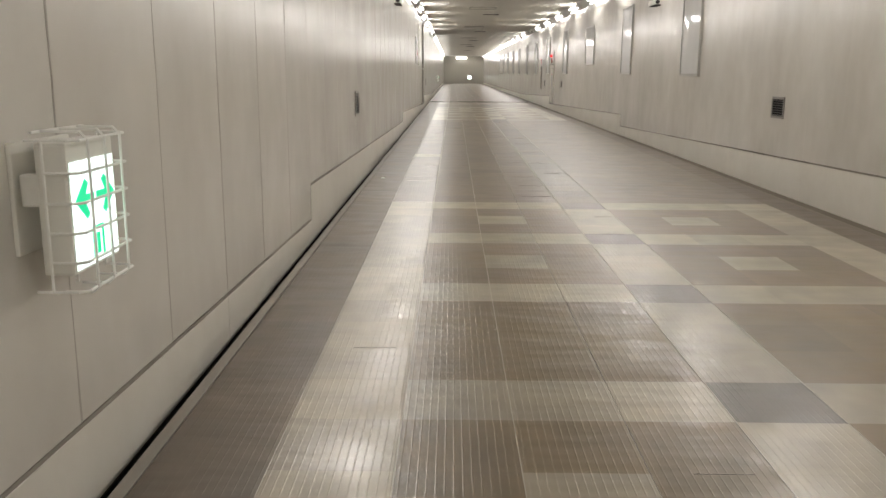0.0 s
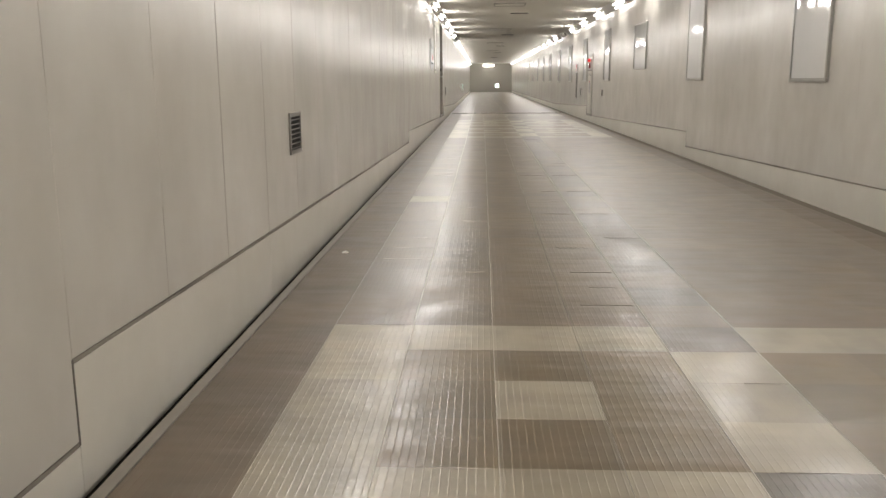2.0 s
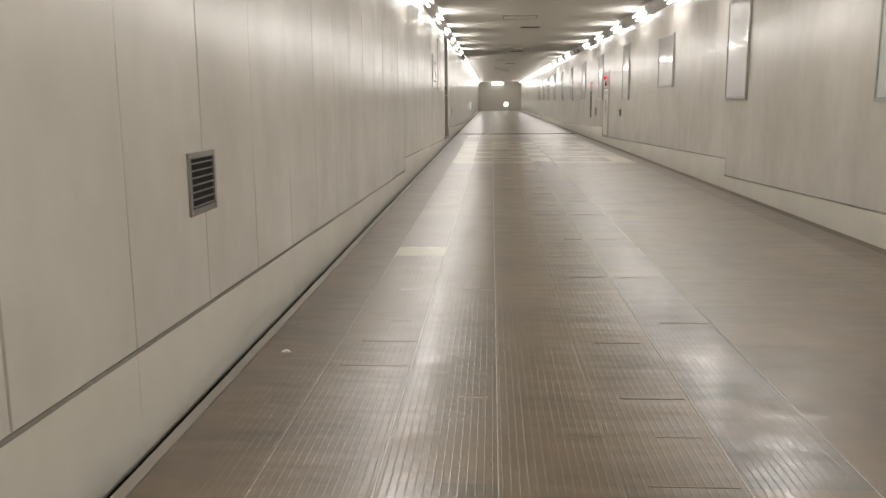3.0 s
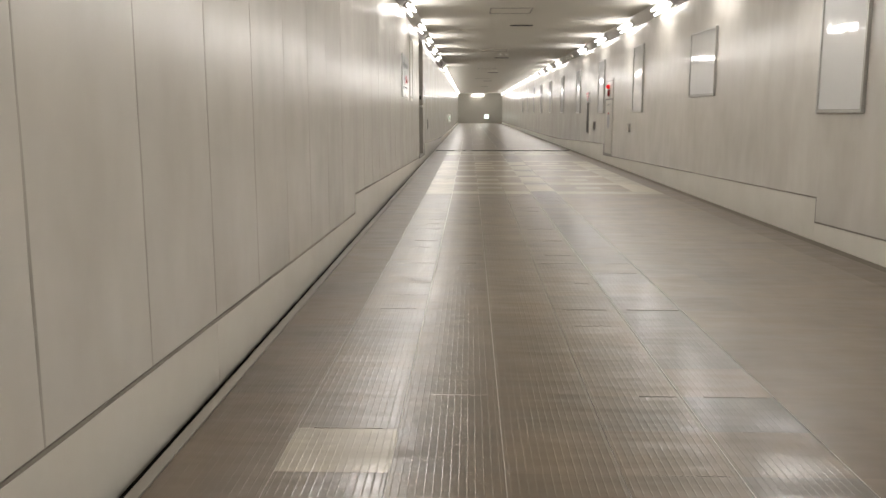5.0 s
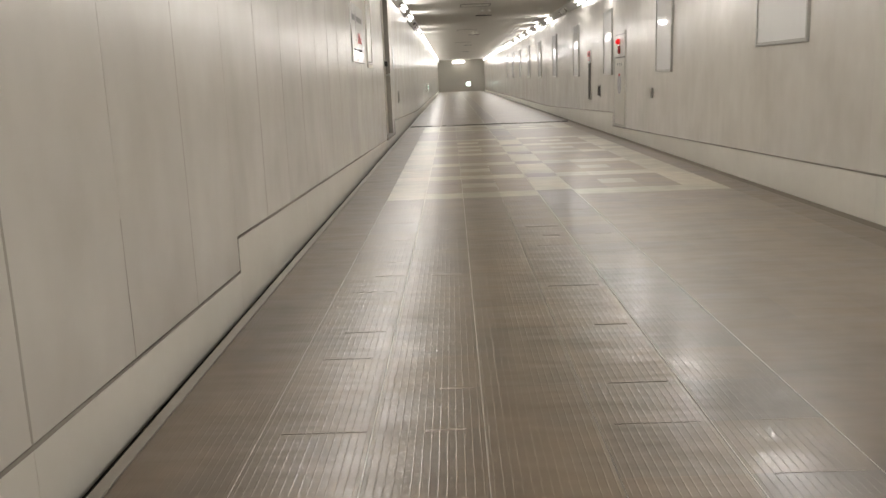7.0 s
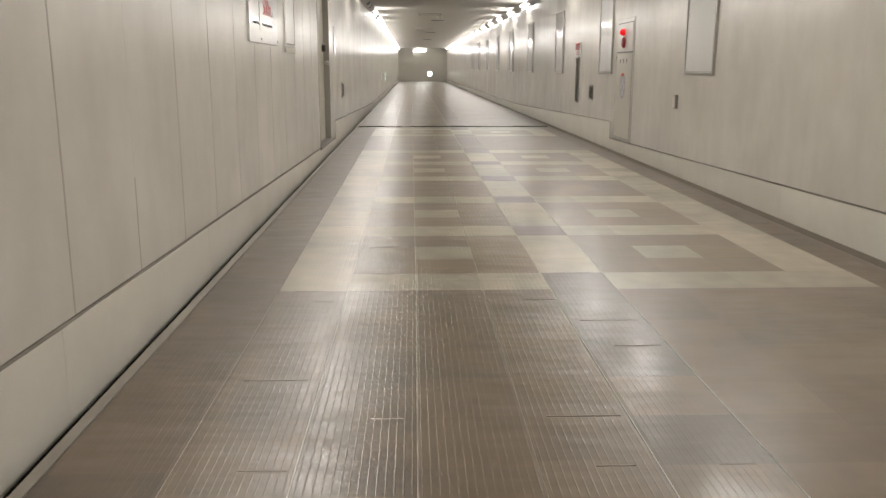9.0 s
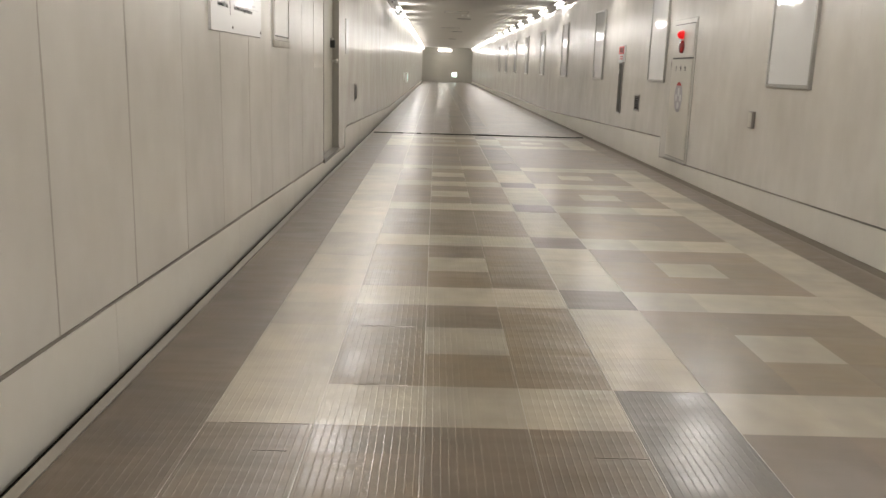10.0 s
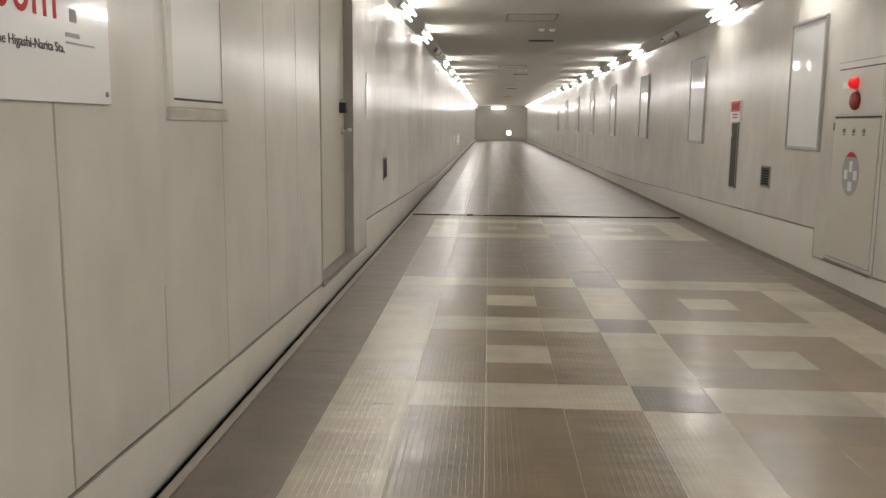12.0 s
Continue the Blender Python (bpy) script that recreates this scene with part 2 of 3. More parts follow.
def writing(name, body, size, m, material, parent, align="LEFT"):
    cu = bpy.data.curves.new(name, "FONT")
    cu.body, cu.size, cu.extrude, cu.align_x = body, size, 0.0006, align
    cu.materials.append(material)
    ob = new(name, cu)
    ob.parent = parent
    ob.matrix_basis = m
    return ob


# ---- structure: walls, kick panels, ceiling, ends ----
def seam_z(y, steps):
    """Height of the foot of the wall panels: it falls along each bay, then steps up."""
    for a, b in zip(steps, steps[1:]):
        if a <= y < b:
            if a < 0:
                return 0.125 + 0.0228 * (8.08 - y) if y > -4.0 else 0.125 + 0.0228 * (-4.0 - y)
            if a < 9:
                return 0.392 - 0.0165 * (y - a) if steps is STEPS_L else 0.405 - 0.0235 * (y - a)
            if a < 21:
                return 0.390 - 0.0207 * (y - a) if steps is STEPS_L else 0.372 - 0.0187 * (y - a)
            return 0.405 - 0.0195 * (y - a) if a < 45 else 0.165 - 0.0006 * (y - a)
    return 0.13


def seams(steps):
    out = []
    for a, b in zip(steps, steps[1:]):
        n = max(1, round((b - a) / 0.807))
        out += [(a + (b - a) * i / n, a + (b - a) * (i + 1) / n, steps, i == 0) for i in range(n)]
    return out


def panel_bm(x, s, y0, y1, z00, z01, z1, gap=0.0017, bev=0.003):
    """One wall panel: face at x, s = +1 where the room lies towards +x."""
    bm = bmesh.new()
    def ring(xx, g):
        return [bm.verts.new(p) for p in ((xx, y0 + g, z00 + g), (xx, y1 - g, z01 + g), (xx, y1 - g, z1 - g), (xx, y0 + g, z1 - g))]
    back, mid, front = ring(x - s * 0.03, gap), ring(x - s * bev, gap), ring(x, gap + bev)
    for r0, r1 in ((back, mid), (mid, front)):
        for i in range(4):
            j = (i + 1) % 4
            bm.faces.new((r0[i], r0[j], r1[j], r1[i]))
    bm.faces.new(front)
    bm.faces.new(list(reversed(back)))
    return bm


def wall(name, x, s, steps, label, holes=()):
    bm = bmesh.new()
    xa, xb = sorted((x - s * 0.031, x - s * 0.25))
    ys = [Y0 - 0.25]
    for h in holes:
        box(bm, xa, xb, ys[-1], h[0], -0.2, 3.4)
        box(bm, xa, xb, h[0], h[1], -0.2, h[2])
        box(bm, xa, xb, h[0], h[1], h[3], 3.4)
        ys.append(h[1])
    box(bm, xa, xb, ys[-1], Y1 + 0.25, -0.2, 3.4)
    w = tagged(part(name, bm, M_SEAM), label, "wall", kind="structure")
    for y0, y1, st, first in seams(steps):
        z00, z01 = seam_z(y0 + 1e-4, st), seam_z(y1 - 1e-4, st)
        if holes and y1 > holes[0][0] + 0.05 and y0 < holes[0][1] - 0.05:
            if y0 < holes[0][0] - 0.02:
                part("panel", panel_bm(x, s, y0, holes[0][0], z00, z01, ZW), M_WALL, w)
            if y1 > holes[0][1] + 0.02:
                part("panel", panel_bm(x, s, holes[0][1], y1, z00, z01, ZW), M_WALL, w)
            if y0 < holes[0][1]:
                part("panel", panel_bm(x, s, max(y0, holes[0][0]), min(y1, holes[0][1]), holes[0][3], holes[0][3], ZW + 0.02), M_WALL, w)
            continue
        fine = (0.0004, 0.0009) if s < 0 else (0.0009, 0.0018)
        part("panel", panel_bm(x, s, y0, y1, z00, z01, ZW, *fine), M_WALL, w)
    return w


wall_left = wall("wall_west", XL, 1, STEPS_L, "off-white enamelled steel panel wall with dark vertical joints",
                 holes=((DOOR_Y0, DOOR_Y1, DOOR_Z0, DOOR_Z1),))
wall_right = wall("wall_east", XR, -1, STEPS_R, "off-white enamelled steel panel wall with hairline joints")


def kick(name, x, s, steps, foot, label):
    """Panels under the sloping joint, ending just above the gutter."""
    holder = None
    for a, b in zip(steps, steps[1:]):
        n = max(1, round((b - a) / 2.42))
        for i in range(n):
            y0, y1 = a + (b - a) * i / n, a + (b - a) * (i + 1) / n
            bm = bmesh.new()
            rings = []
            for y in (y0 + 0.0015, y1 - 0.0015):
                top = seam_z(min(max(y, a + 1e-4), b - 1e-4), steps) - 0.016
                pts = [(x - s * 0.03, top), (x - s * 0.003, top), (x, top - 0.003), (x, foot)]
                pts += [(x - s * 0.004, foot - 0.004), (x - s * 0.03, foot - 0.004)]
                rings.append([bm.verts.new((px, y, pz)) for px, pz in pts])
            m = len(rings[0])
            for k in range(m):
                j = (k + 1) % m
                bm.faces.new((rings[0][k], rings[0][j], rings[1][j], rings[1][k]))
            bm.faces.new(list(reversed(rings[0])))
            bm.faces.new(rings[1])
            if holder is None:
                holder = tagged(part(name, bm, M_KICK), label, "skirting", kind="structure")
            else:
                part("kick_panel", bm, M_KICK, holder)
    return holder


def caulk(name, x, s, steps):
    """Dirty filler smeared unevenly over the joint between wall and kick panels."""
    holder = None
    blot = random.Random(7)
    for a, b in zip(steps, steps[1:]):
        za, zb = seam_z(a + 1e-4, steps), seam_z(b - 1e-4, steps)
        bm = bmesh.new()
        n = max(12, round((b - a) / 0.12))
        r = []
        sag, up = 0.0, 0.0
        for i in range(n + 1):
            y, z = a + (b - a) * i / n, za + (zb - za) * i / n
            sag = 0.75 * sag + blot.uniform(-0.0016, 0.0016)
            up = 0.8 * up + blot.uniform(-0.0018, 0.0018)
            r.append([bm.verts.new((x + s * o, y, z + h)) for o, h in ((-0.02, -0.0145 + sag), (0.0006, -0.0145 + sag), (0.0006, -0.0025 + up), (-0.02, -0.0025 + up))])
        for i in range(n):
            for k in range(4):
                j = (k + 1) % 4
                bm.faces.new((r[i][k], r[i][j], r[i + 1][j], r[i + 1][k]))
        if holder is None:
            holder = tagged(part(name, bm, M_CAULK), "dirty grey filler in the panel joint", "trim", kind="structure")
        else:
            part("filler", bm, M_CAULK, holder)
        if b < Y1 - 1:
            z2 = seam_z(b + 1e-4, steps)
            part("filler", box(bmesh.new(), *sorted((x - s * 0.02, x + s * 0.0008)), b - 0.006, b + 0.005, zb - 0.012, z2), M_SEAM, holder)


caulk("trim_joint_west", XL, 1, STEPS_L)
caulk("trim_joint_east", XR, -1, STEPS_R)
def sealant(steps):
    """Worn sealant smeared over the upright joints of the west wall, each as far up as it has lasted."""
    blot = random.Random(11)
    for y0, y1, st, first in seams(steps):
        if first or not 2.5 < y0 < 31 or DOOR_Y0 - 0.1 < y0 < DOOR_Y1 + 0.1:
            continue
        z, top = seam_z(y0, st) + 0.002, blot.choice((0.8, 1.5, 2.3, 2.95))
        bm = bmesh.new()
        prev = None
        w, off = 0.006, 0.0
        while z < top:
            w = min(max(w + blot.uniform(-0.002, 0.002), 0.0025), 0.010)
            off = 0.8 * off + blot.uniform(-0.0015, 0.0015)
            cur = [bm.verts.new((XL + o, y0 + off + d * w, z)) for o, d in ((-0.004, -1), (0.0008, -0.8), (0.0008, 0.8), (-0.004, 1))]
            if prev:
                for k in range(3):
                    bm.faces.new((prev[k], prev[k + 1], cur[k + 1], cur[k]))
            prev = cur
            z += 0.09
        part("sealant", bm, M_SMEAR, wall_left)


sealant(STEPS_L)
kick("skirting_west", XL, 1, STEPS_L, -0.060, "pale kick panels running down into the gutter")
kick("skirting_east", XR, -1, STEPS_R, -0.070, "pale kick panels running down into the gutter")

ceiling = tagged(part("ceiling", B(XL - 0.25, XR + 0.25, Y0 - 0.25, Y1 + 0.25, ZC, ZC + 0.2), M_CEIL),
                 "flat off-white ceiling boards with faint cross joints", "ceiling", kind="structure")
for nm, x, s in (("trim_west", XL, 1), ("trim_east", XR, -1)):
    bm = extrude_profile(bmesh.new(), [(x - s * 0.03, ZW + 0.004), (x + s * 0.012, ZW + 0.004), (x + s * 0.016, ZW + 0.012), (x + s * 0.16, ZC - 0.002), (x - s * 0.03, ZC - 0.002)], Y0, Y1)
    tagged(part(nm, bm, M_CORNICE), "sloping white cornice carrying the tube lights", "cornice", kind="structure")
# south wall is never in view; added to shut the passage behind the start
tagged(part("wall_south", B(XL - 0.25, XR + 0.25, Y0 - 0.25, Y0, -0.2, 3.4), M_WALL), "plain off-white wall added to close the unseen south end", "wall", kind="structure")
wall_end = tagged(part("wall_north", B(XL - 0.25, XR + 0.25, Y1, Y1 + 0.25, -0.2, 3.4), M_END), "plain beige wall closing the far end", "wall", kind="structure")

# ---- floor ----
FX0, FX1 = -1.213, 3.20         # edges of the raised floor; gutters lie beyond
nosing = [(FX0, -0.15), (FX0, -0.004), (FX1 - 0.16, -0.004)]
nosing += [(FX1 - 0.16 + 0.16 * math.sin(w), -0.06 + 0.056 * math.cos(w)) for w in (0.15, 0.3, 0.45, 0.6, 0.75, 0.9, 1.05, 1.2, 1.35, 1.5)]
nosing += [(FX1, -0.15)]
floor = tagged(part("floor", extrude_profile(bmesh.new(), nosing, Y0 - 0.25, Y1 + 0.25), M_GROUT, smooth=False), "ribbed vinyl floor tiles in cream, brown and grey", "floor", kind="structure")
tagged(part("edge_strip", B(FX0 - 0.013, -1.179, Y0, Y1, -0.03, 0.004, bevel=0.002), M_STRIP), "pale metal edge strip along the floor gutter", "trim", kind="structure")
# west gutter: the shade at its bottom is put into the black colour
tagged(part("gutter_west", B(XL - 0.03, FX0, Y0, Y1, -0.16, -0.105), M_BLACK), "narrow gutter at the wall foot, its shade coloured black", "gutter", kind="structure")
tagged(part("gutter_east", B(FX1, XR + 0.03, Y0, Y1, -0.14, -0.072), M_GUTTER), "brown gutter at the wall foot", "gutter", kind="structure")

# rows of tiles: two patterned stretches with a plain one between
ROWS = [9.8 - TILE * i for i in range(50, 0, -1)]
ROWS += [9.8 + 0.405 * i for i in range(36)]
P2 = 0.4083
while 24.2 + P2 * (len(ROWS) - 86) < Y1:
    ROWS.append(24.2 + P2 * (len(ROWS) - 86))
COLS = [-1.176, -0.8, -0.4, 0.0, 0.4, 0.8, 1.2, 1.6, 2.0, 2.4, 2.8, 3.04]


def pattern(i, y):
    """Row role: (patterned, band, middle)."""
    if i < 50:
        k = (i - 49) % 4
        return True, k == 0, k == 2 and i != 39     # one square has lost its pale centre
    if i < 86:
        return False, False, False
    k = i - 86
    if k <= 20:
        return True, k % 4 == 0, k % 4 == 2 and k != 10
    if k < 28:
        return False, False, False
    k = (k - 28)
    if k <= 4:
        return True, k % 4 == 0, k % 4 == 2
    return False, False, False


def tile_kind(i, j, y):
    pat, band, middle = pattern(i, y)
    if j == 0:
        return "edge"
    if not pat:
        if j == 1:
            return "light" if i == 61 else "mid"
        if j == 10:
            return "edge"
        if j <= 4:
            return "mid"
        if j == 5:
            return "grey" if (i * 7 + i // 3) % 3 else "mid"
        return "taupe"
    if j == 1:
        return "light"
    if j == 10:
        return "edge"
    if j == 9:
        return "light"
    if j == 5:
        return "grey" if band else "light"
    if band:
        return "light"
    if middle and j in (3, 7):
        return "light"
    return "brown"


def tile_faces(verts, faces, x0, x1, y0, y1, top, ribbed=False):
    """One tile: flat, or with fine raised ribs running along the passage."""
    n = len(verts)
    drop = 0.0004
    prof = [(x0, -0.006), (x0, top - drop), (x0 + 0.003, top)]
    if ribbed:
        count = max(1, round((x1 - x0) / RIB))
        pitch = (x1 - x0) / count
        for k in range(count):
            c = x0 + (k + 0.5) * pitch
            prof += [(c - 0.0036, top), (c, top + 0.0004), (c + 0.0036, top)]
    prof += [(x1 - 0.003, top), (x1, top - drop), (x1, -0.006)]
    m = len(prof)
    verts += [(x, y0, z) for x, z in prof] + [(x, y1, z) for x, z in prof]
    faces += [(n + k, n + k + 1, n + m + k + 1, n + m + k) for k in range(m - 1)]


RIB = 0.02857
SEAM_W = {1: 0.0005, 2: 0.0026, 3: 0.0014, 4: 0.0007, 5: 0.0026, 6: 0.0010}


def skew(y):
    """The tile columns drift a little to the east along the plain stretch."""
    return 0.03 * min(max((y - 9.8) / 14.4, 0.0), 1.0)


def tile_span(j, i):
    gap0 = SEAM_W.get(j, 0.0)
    gap1 = SEAM_W.get(j + 1, 0.0)
    y0 = ROWS[i]
    y1 = ROWS[i + 1] if i + 1 < len(ROWS) else Y1
    dx = skew(y0)
    return COLS[j] + gap0 + dx * (j > 0), COLS[j + 1] - gap1 + dx * (j < 10), y0 + 0.0002, y1 - 0.0002


QUIET = ("taupe", "edge")
rng = random.Random(4)
far = {k: ([], []) for k in TILE_COLORS}
shared = {}
singles = []
for i in range(len(ROWS)):
    for j in range(len(COLS) - 1):
        kind = tile_kind(i, j, ROWS[i])
        x0, x1, y0, y1 = tile_span(j, i)
        top = rng.uniform(-0.0002, 0.0002)
        near = 2 <= j <= 5 and 4 <= ROWS[i] < 33
        if near:
            singles.append((kind, j, x0, x1, y0, y1, top))
        else:
            tile_faces(*far[kind], x0, x1, y0, y1, top if kind not in QUIET else 0.0, j <= 5 and ROWS[i] < 70)
for kind, (vs, fs) in far.items():
    me = bpy.data.meshes.new("floor_tiles_" + kind)
    me.from_pydata(vs, [], fs)
    me.materials.append(M_TILES_FAR[kind])
    ob = new("floor_tiles", me)
    ob.parent = floor
    tagged(ob, kind="stuff")
for j, w in SEAM_W.items():
    bm = bmesh.new()
    r = []
    for y in (Y0, 9.8, 24.2, Y1):
        x = COLS[j] + skew(y)
        r.append([bm.verts.new((x + d, y, z)) for d, z in ((-w, -0.004), (w, -0.004), (w * 0.9, 0.0013), (-w * 0.9, 0.0013))])
    for q in range(3):
        for k in range(4):
            m = (k + 1) % 4
            bm.faces.new((r[q][k], r[q][m], r[q + 1][m], r[q + 1][k]))
    part("weld_line", bm, M_WELD, floor, "pale welded seam between tile columns")
bm = bmesh.new()
for i in range(20, 125):
    for j in (1, 2, 4, 5):
        if rng.random() < (0.4 if 50 <= i < 86 else 0.12):
            x0, x1, y0, y1 = tile_span(j, i)
            a, b = x0 + (x1 - x0) * rng.uniform(0.1, 0.6), x1 - (x1 - x0) * rng.uniform(0, 0.2)
            box(bm, a, b, y0 - 0.0012, y0 + 0.0012, -0.002, 0.0009)
tagged(part("cross_joints", bm, M_STRIP, floor), kind="stuff")
part("expansion_joint", B(-1.176, 3.04, 38.25, 38.38, -0.004, 0.010, bevel=0.003), M_GREYSTEEL, floor, "worn steel expansion joint strip")
lip = bmesh.new()
glint = bmesh.new()
x = -1.176
while x < 3.0:
    w = min(rng.uniform(0.08, 0.34), 3.04 - x)
    dy = rng.uniform(-0.012, 0.012)
    if rng.random() < 0.8:
        box(lip, x, x + w, 38.215 + dy, 38.248, -0.004, rng.uniform(0.010, 0.024))
    if rng.random() < 0.35:
        box(glint, x + 0.01, x + w * 0.7, 38.29, 38.33, 0.008, rng.uniform(0.014, 0.020))
    x += w
part("joint_lip", lip, M_BLACK, floor, "lifted black rubber lip, broken in places")
part("joint_cover", glint, M_STEEL, floor, "bare steel scraps in the joint")
for kind, j, x0, x1, y0, y1, top in singles[:300]:
    key = (kind, j, round(y1 - y0, 3))
    if key not in shared:
        vs, fs = [], []
        tile_faces(vs, fs, 0, x1 - x0, 0, y1 - y0, 0.0, True)
        me = bpy.data.meshes.new("tile")
        me.from_pydata(vs, [], fs)
        me.materials.append(M_TILES[kind])
        shared[key] = me
    ob = new("tile", shared[key])
    ob.location = (x0, y0, top)
    ob.rotation_euler = (rng.uniform(-0.0022, 0.0022), rng.uniform(-0.0022, 0.0022), 0)
    ob.parent = floor

# ---- lights in the cornice ----
lamp_data = bpy.data.lights.new("tube_glow", "AREA")
lamp_data.shape, lamp_data.size, lamp_data.size_y = "RECTANGLE", 0.15, 1.18
lamp_data.energy, lamp_data.color = LAMP_WATTS, (1.0, 0.972, 0.946)


def tube_light():
    e = base("tube_light", 0, 0, 0, "white batten light with two lit fluorescent tubes on the cornice", "light fixture", "tube lights along the cornice")
    part("housing", B(0, 0.028, -0.63, 0.63, -0.075, 0.075, bevel=0.006), M_WHITE, e)
    for z in (-0.052, 0.052):
        part("tube", rod(bmesh.new(), (0.075, -0.59, z), (0.075, 0.59, z), 0.0175, 12), M_TUBE, e, "lit white fluorescent tube", smooth=True)
        for y in (-0.61, 0.61):
            part("socket", B(0.02, 0.096, y - 0.014, y + 0.014, z - 0.021, z + 0.021, bevel=0.004), M_WHITE, e)
    g = new("tube_glow", lamp_data)
    g.parent = e
    g.matrix_basis = pose(0.104, 0, 0, 0, -90, 0)
    return e


def dead_light():
    e = base("tube_light", 0, 0, 0, "unlit batten light with a bare grey housing", "light fixture", "tube lights along the cornice")
    part("housing", B(0, 0.028, -0.63, 0.63, -0.055, 0.055, bevel=0.006), M_WHITE, e)
    for y in (-0.61, 0.61):
        part("socket", B(0.02, 0.075, y - 0.016, y + 0.016, -0.055, 0.055, bevel=0.004), M_GREYSTEEL, e)
    part("tube", rod(bmesh.new(), (0.085, -0.59, 0), (0.085, 0.59, 0), 0.014, 10), M_WHITE, e, "unlit white tube", smooth=True)
    return e


LAMP0, LAMP_STEP = 23.45, 3.47
CX = 0.087
lit = tube_light()
lit.matrix_basis = pose(XL + CX, LAMP0, 3.07, 0, 41.6, 0)
dead = dead_light()
dead.matrix_basis = pose(XR - CX, LAMP0 + 5 * LAMP_STEP, 3.07, 0, 41.6, 180)
k = -9
while LAMP0 + k * LAMP_STEP < Y1 - 0.8:
    y = LAMP0 + k * LAMP_STEP
    # index -6 is never in view; left unlit to darken the west wall there
    if k in (-6, 6):
        copy_thing(dead, pose(XL + CX, y, 3.07, 0, 41.6, 0))
    elif k != 0:
        copy_thing(lit, pose(XL + CX, y, 3.07, 0, 41.6, 0))
    if k != 5:
        copy_thing(lit, pose(XR - CX, y, 3.07, 0, 41.6, 180))
    k += 1
end_light = copy_thing(lit, pose(0.8, Y1 - 0.01, 2.93, 0, 0, -90))


# ---- poster frames on the east wall ----
def poster_frame(y0, y1, z0, z1, label):
    e = base("poster_frame", XR, (y0 + y1) / 2, z0, label, "poster frame", "empty poster frames along the wall")
    h, w = z1 - z0, (y1 - y0) / 2
    part("gasket", B(-0.021, -0.018, -w + 0.03, w - 0.03, 0.03, 0.038), M_GREYSTEEL, e, "grey gasket along the lower rim")
    part("board", B(-0.018, 0.0, -w + 0.02, w - 0.02, 0.02, h - 0.02), M_BOARD, e, "glossy blank white board")
    for a in ((-w, -w + 0.032, 0, h), (w - 0.032, w, 0, h)):
        part("frame_side", B(-0.034, 0.0, *a, bevel=0.004), M_ALU, e)
    for a in ((0, 0.032), (h - 0.032, h)):
        part("frame_rail", B(-0.0335, 0.0, -w + 0.033, w - 0.033, *a, bevel=0.004), M_ALU, e)
    return e


UPRIGHT = "empty upright poster frame, aluminium rim round a glossy white board"
for y0, y1, z0, z1 in ((14.38, 15.40, 1.19, 2.57), (19.2, 20.2, 1.21, 2.59), (28.86, 29.87, 1.21, 2.58),
                       (33.75, 34.72, 1.19, 2.56), (38.45, 39.45, 1.17, 2.54), (43.2, 44.2, 1.17, 2.53), (47.9, 48.9, 1.17, 2.53),
                       (52.6, 53.6, 1.17, 2.53), (57.3, 58.3, 1.17, 2.53), (62.0, 63.0, 1.17, 2.53), (66.7, 67.7, 1.17, 2.53)):
    poster_frame(y0, y1, z0, z1, UPRIGHT)
poster_frame(23.82, 25.2, 1.45, 2.43, "empty broad poster frame, aluminium rim round a glossy white board")


# ---- louvre vents ----
def vent(x, s, y0, y1, z0, z1):
    e = base("wall_vent", x, (y0 + y1) / 2, z0, "small steel louvre vent with dark slots, screwed to the wall", "vent", "louvre vents low on the walls")
    w, h = (y1 - y0) / 2, z1 - z0
    f = 0.027
    def X(a, b):
        return tuple(sorted((s * a, s * b)))
    part("backing", B(*X(-0.002, 0.003), -w + 0.01, w - 0.01, 0.01, h - 0.01), M_DARK, e)
    for a, b in ((-w, -w + f), (w - f, w)):
        part("frame_side", B(*X(0, 0.012), a, b, 0, h, bevel=0.002), M_GREYSTEEL, e)
    for a, b in ((0, f), (h - f, h)):
        part("frame_rail", B(*X(0, 0.0115), -w + f, w - f, a, b, bevel=0.002), M_GREYSTEEL, e)
    n = 7
    for i in range(n):
        z = f + (h - 2 * f) * (i + 0.25) / n
        bm = extrude_profile(bmesh.new(), [(s * 0.003, z + 0.004), (s * 0.005, z + 0.006), (s * 0.014, z + 0.002), (s * 0.012, z)], -w + f, w - f)
        part("slat", bm, M_GREYSTEEL, e)
    for yy in (-w + 0.014, w - 0.014):
        for zz in (0.016, h - 0.016):
            part("screw", lathe(bmesh.new(), (s * 0.012, yy, zz), (s, 0, 0), ((0, 0.006), (0.002, 0.005), (0.003, 0.002)), 8), M_STEEL, e)
    return e


vent(XL, 1, 11.10, 11.44, 0.75, 1.02)
vent(XL, 1, 35.42, 35.76, 0.73, 1.01)
vent(XR, -1, 11.08, 11.44, 0.745, 0.98)
vent(XR, -1, 35.22, 35.56, 0.70, 0.965)

# ---- caged exit sign ----
sg = base("exit_sign", XL, 3.93, 0.742, "lit sign with green double arrow in a white wire cage", "exit sign")
part("back_plate", B(0, 0.012, -0.15, 0.17, 0.03, 0.31, bevel=0.004), M_CREAM, sg)
part("bracket", B(0.030, 0.080, -0.155, -0.12, 0.155, 0.235, bevel=0.006), M_CREAM, sg)
body_box = part("body", B(0.070, 0.148, -0.155, 0.125, -0.016, 0.310, bevel=0.008), M_CREAM, sg, "cream plastic sign case")
part("lit_face", B(0.147, 0.1515, -0.143, 0.112, -0.006, 0.262, bevel=0.002), M_FACE, sg, "glowing white face")
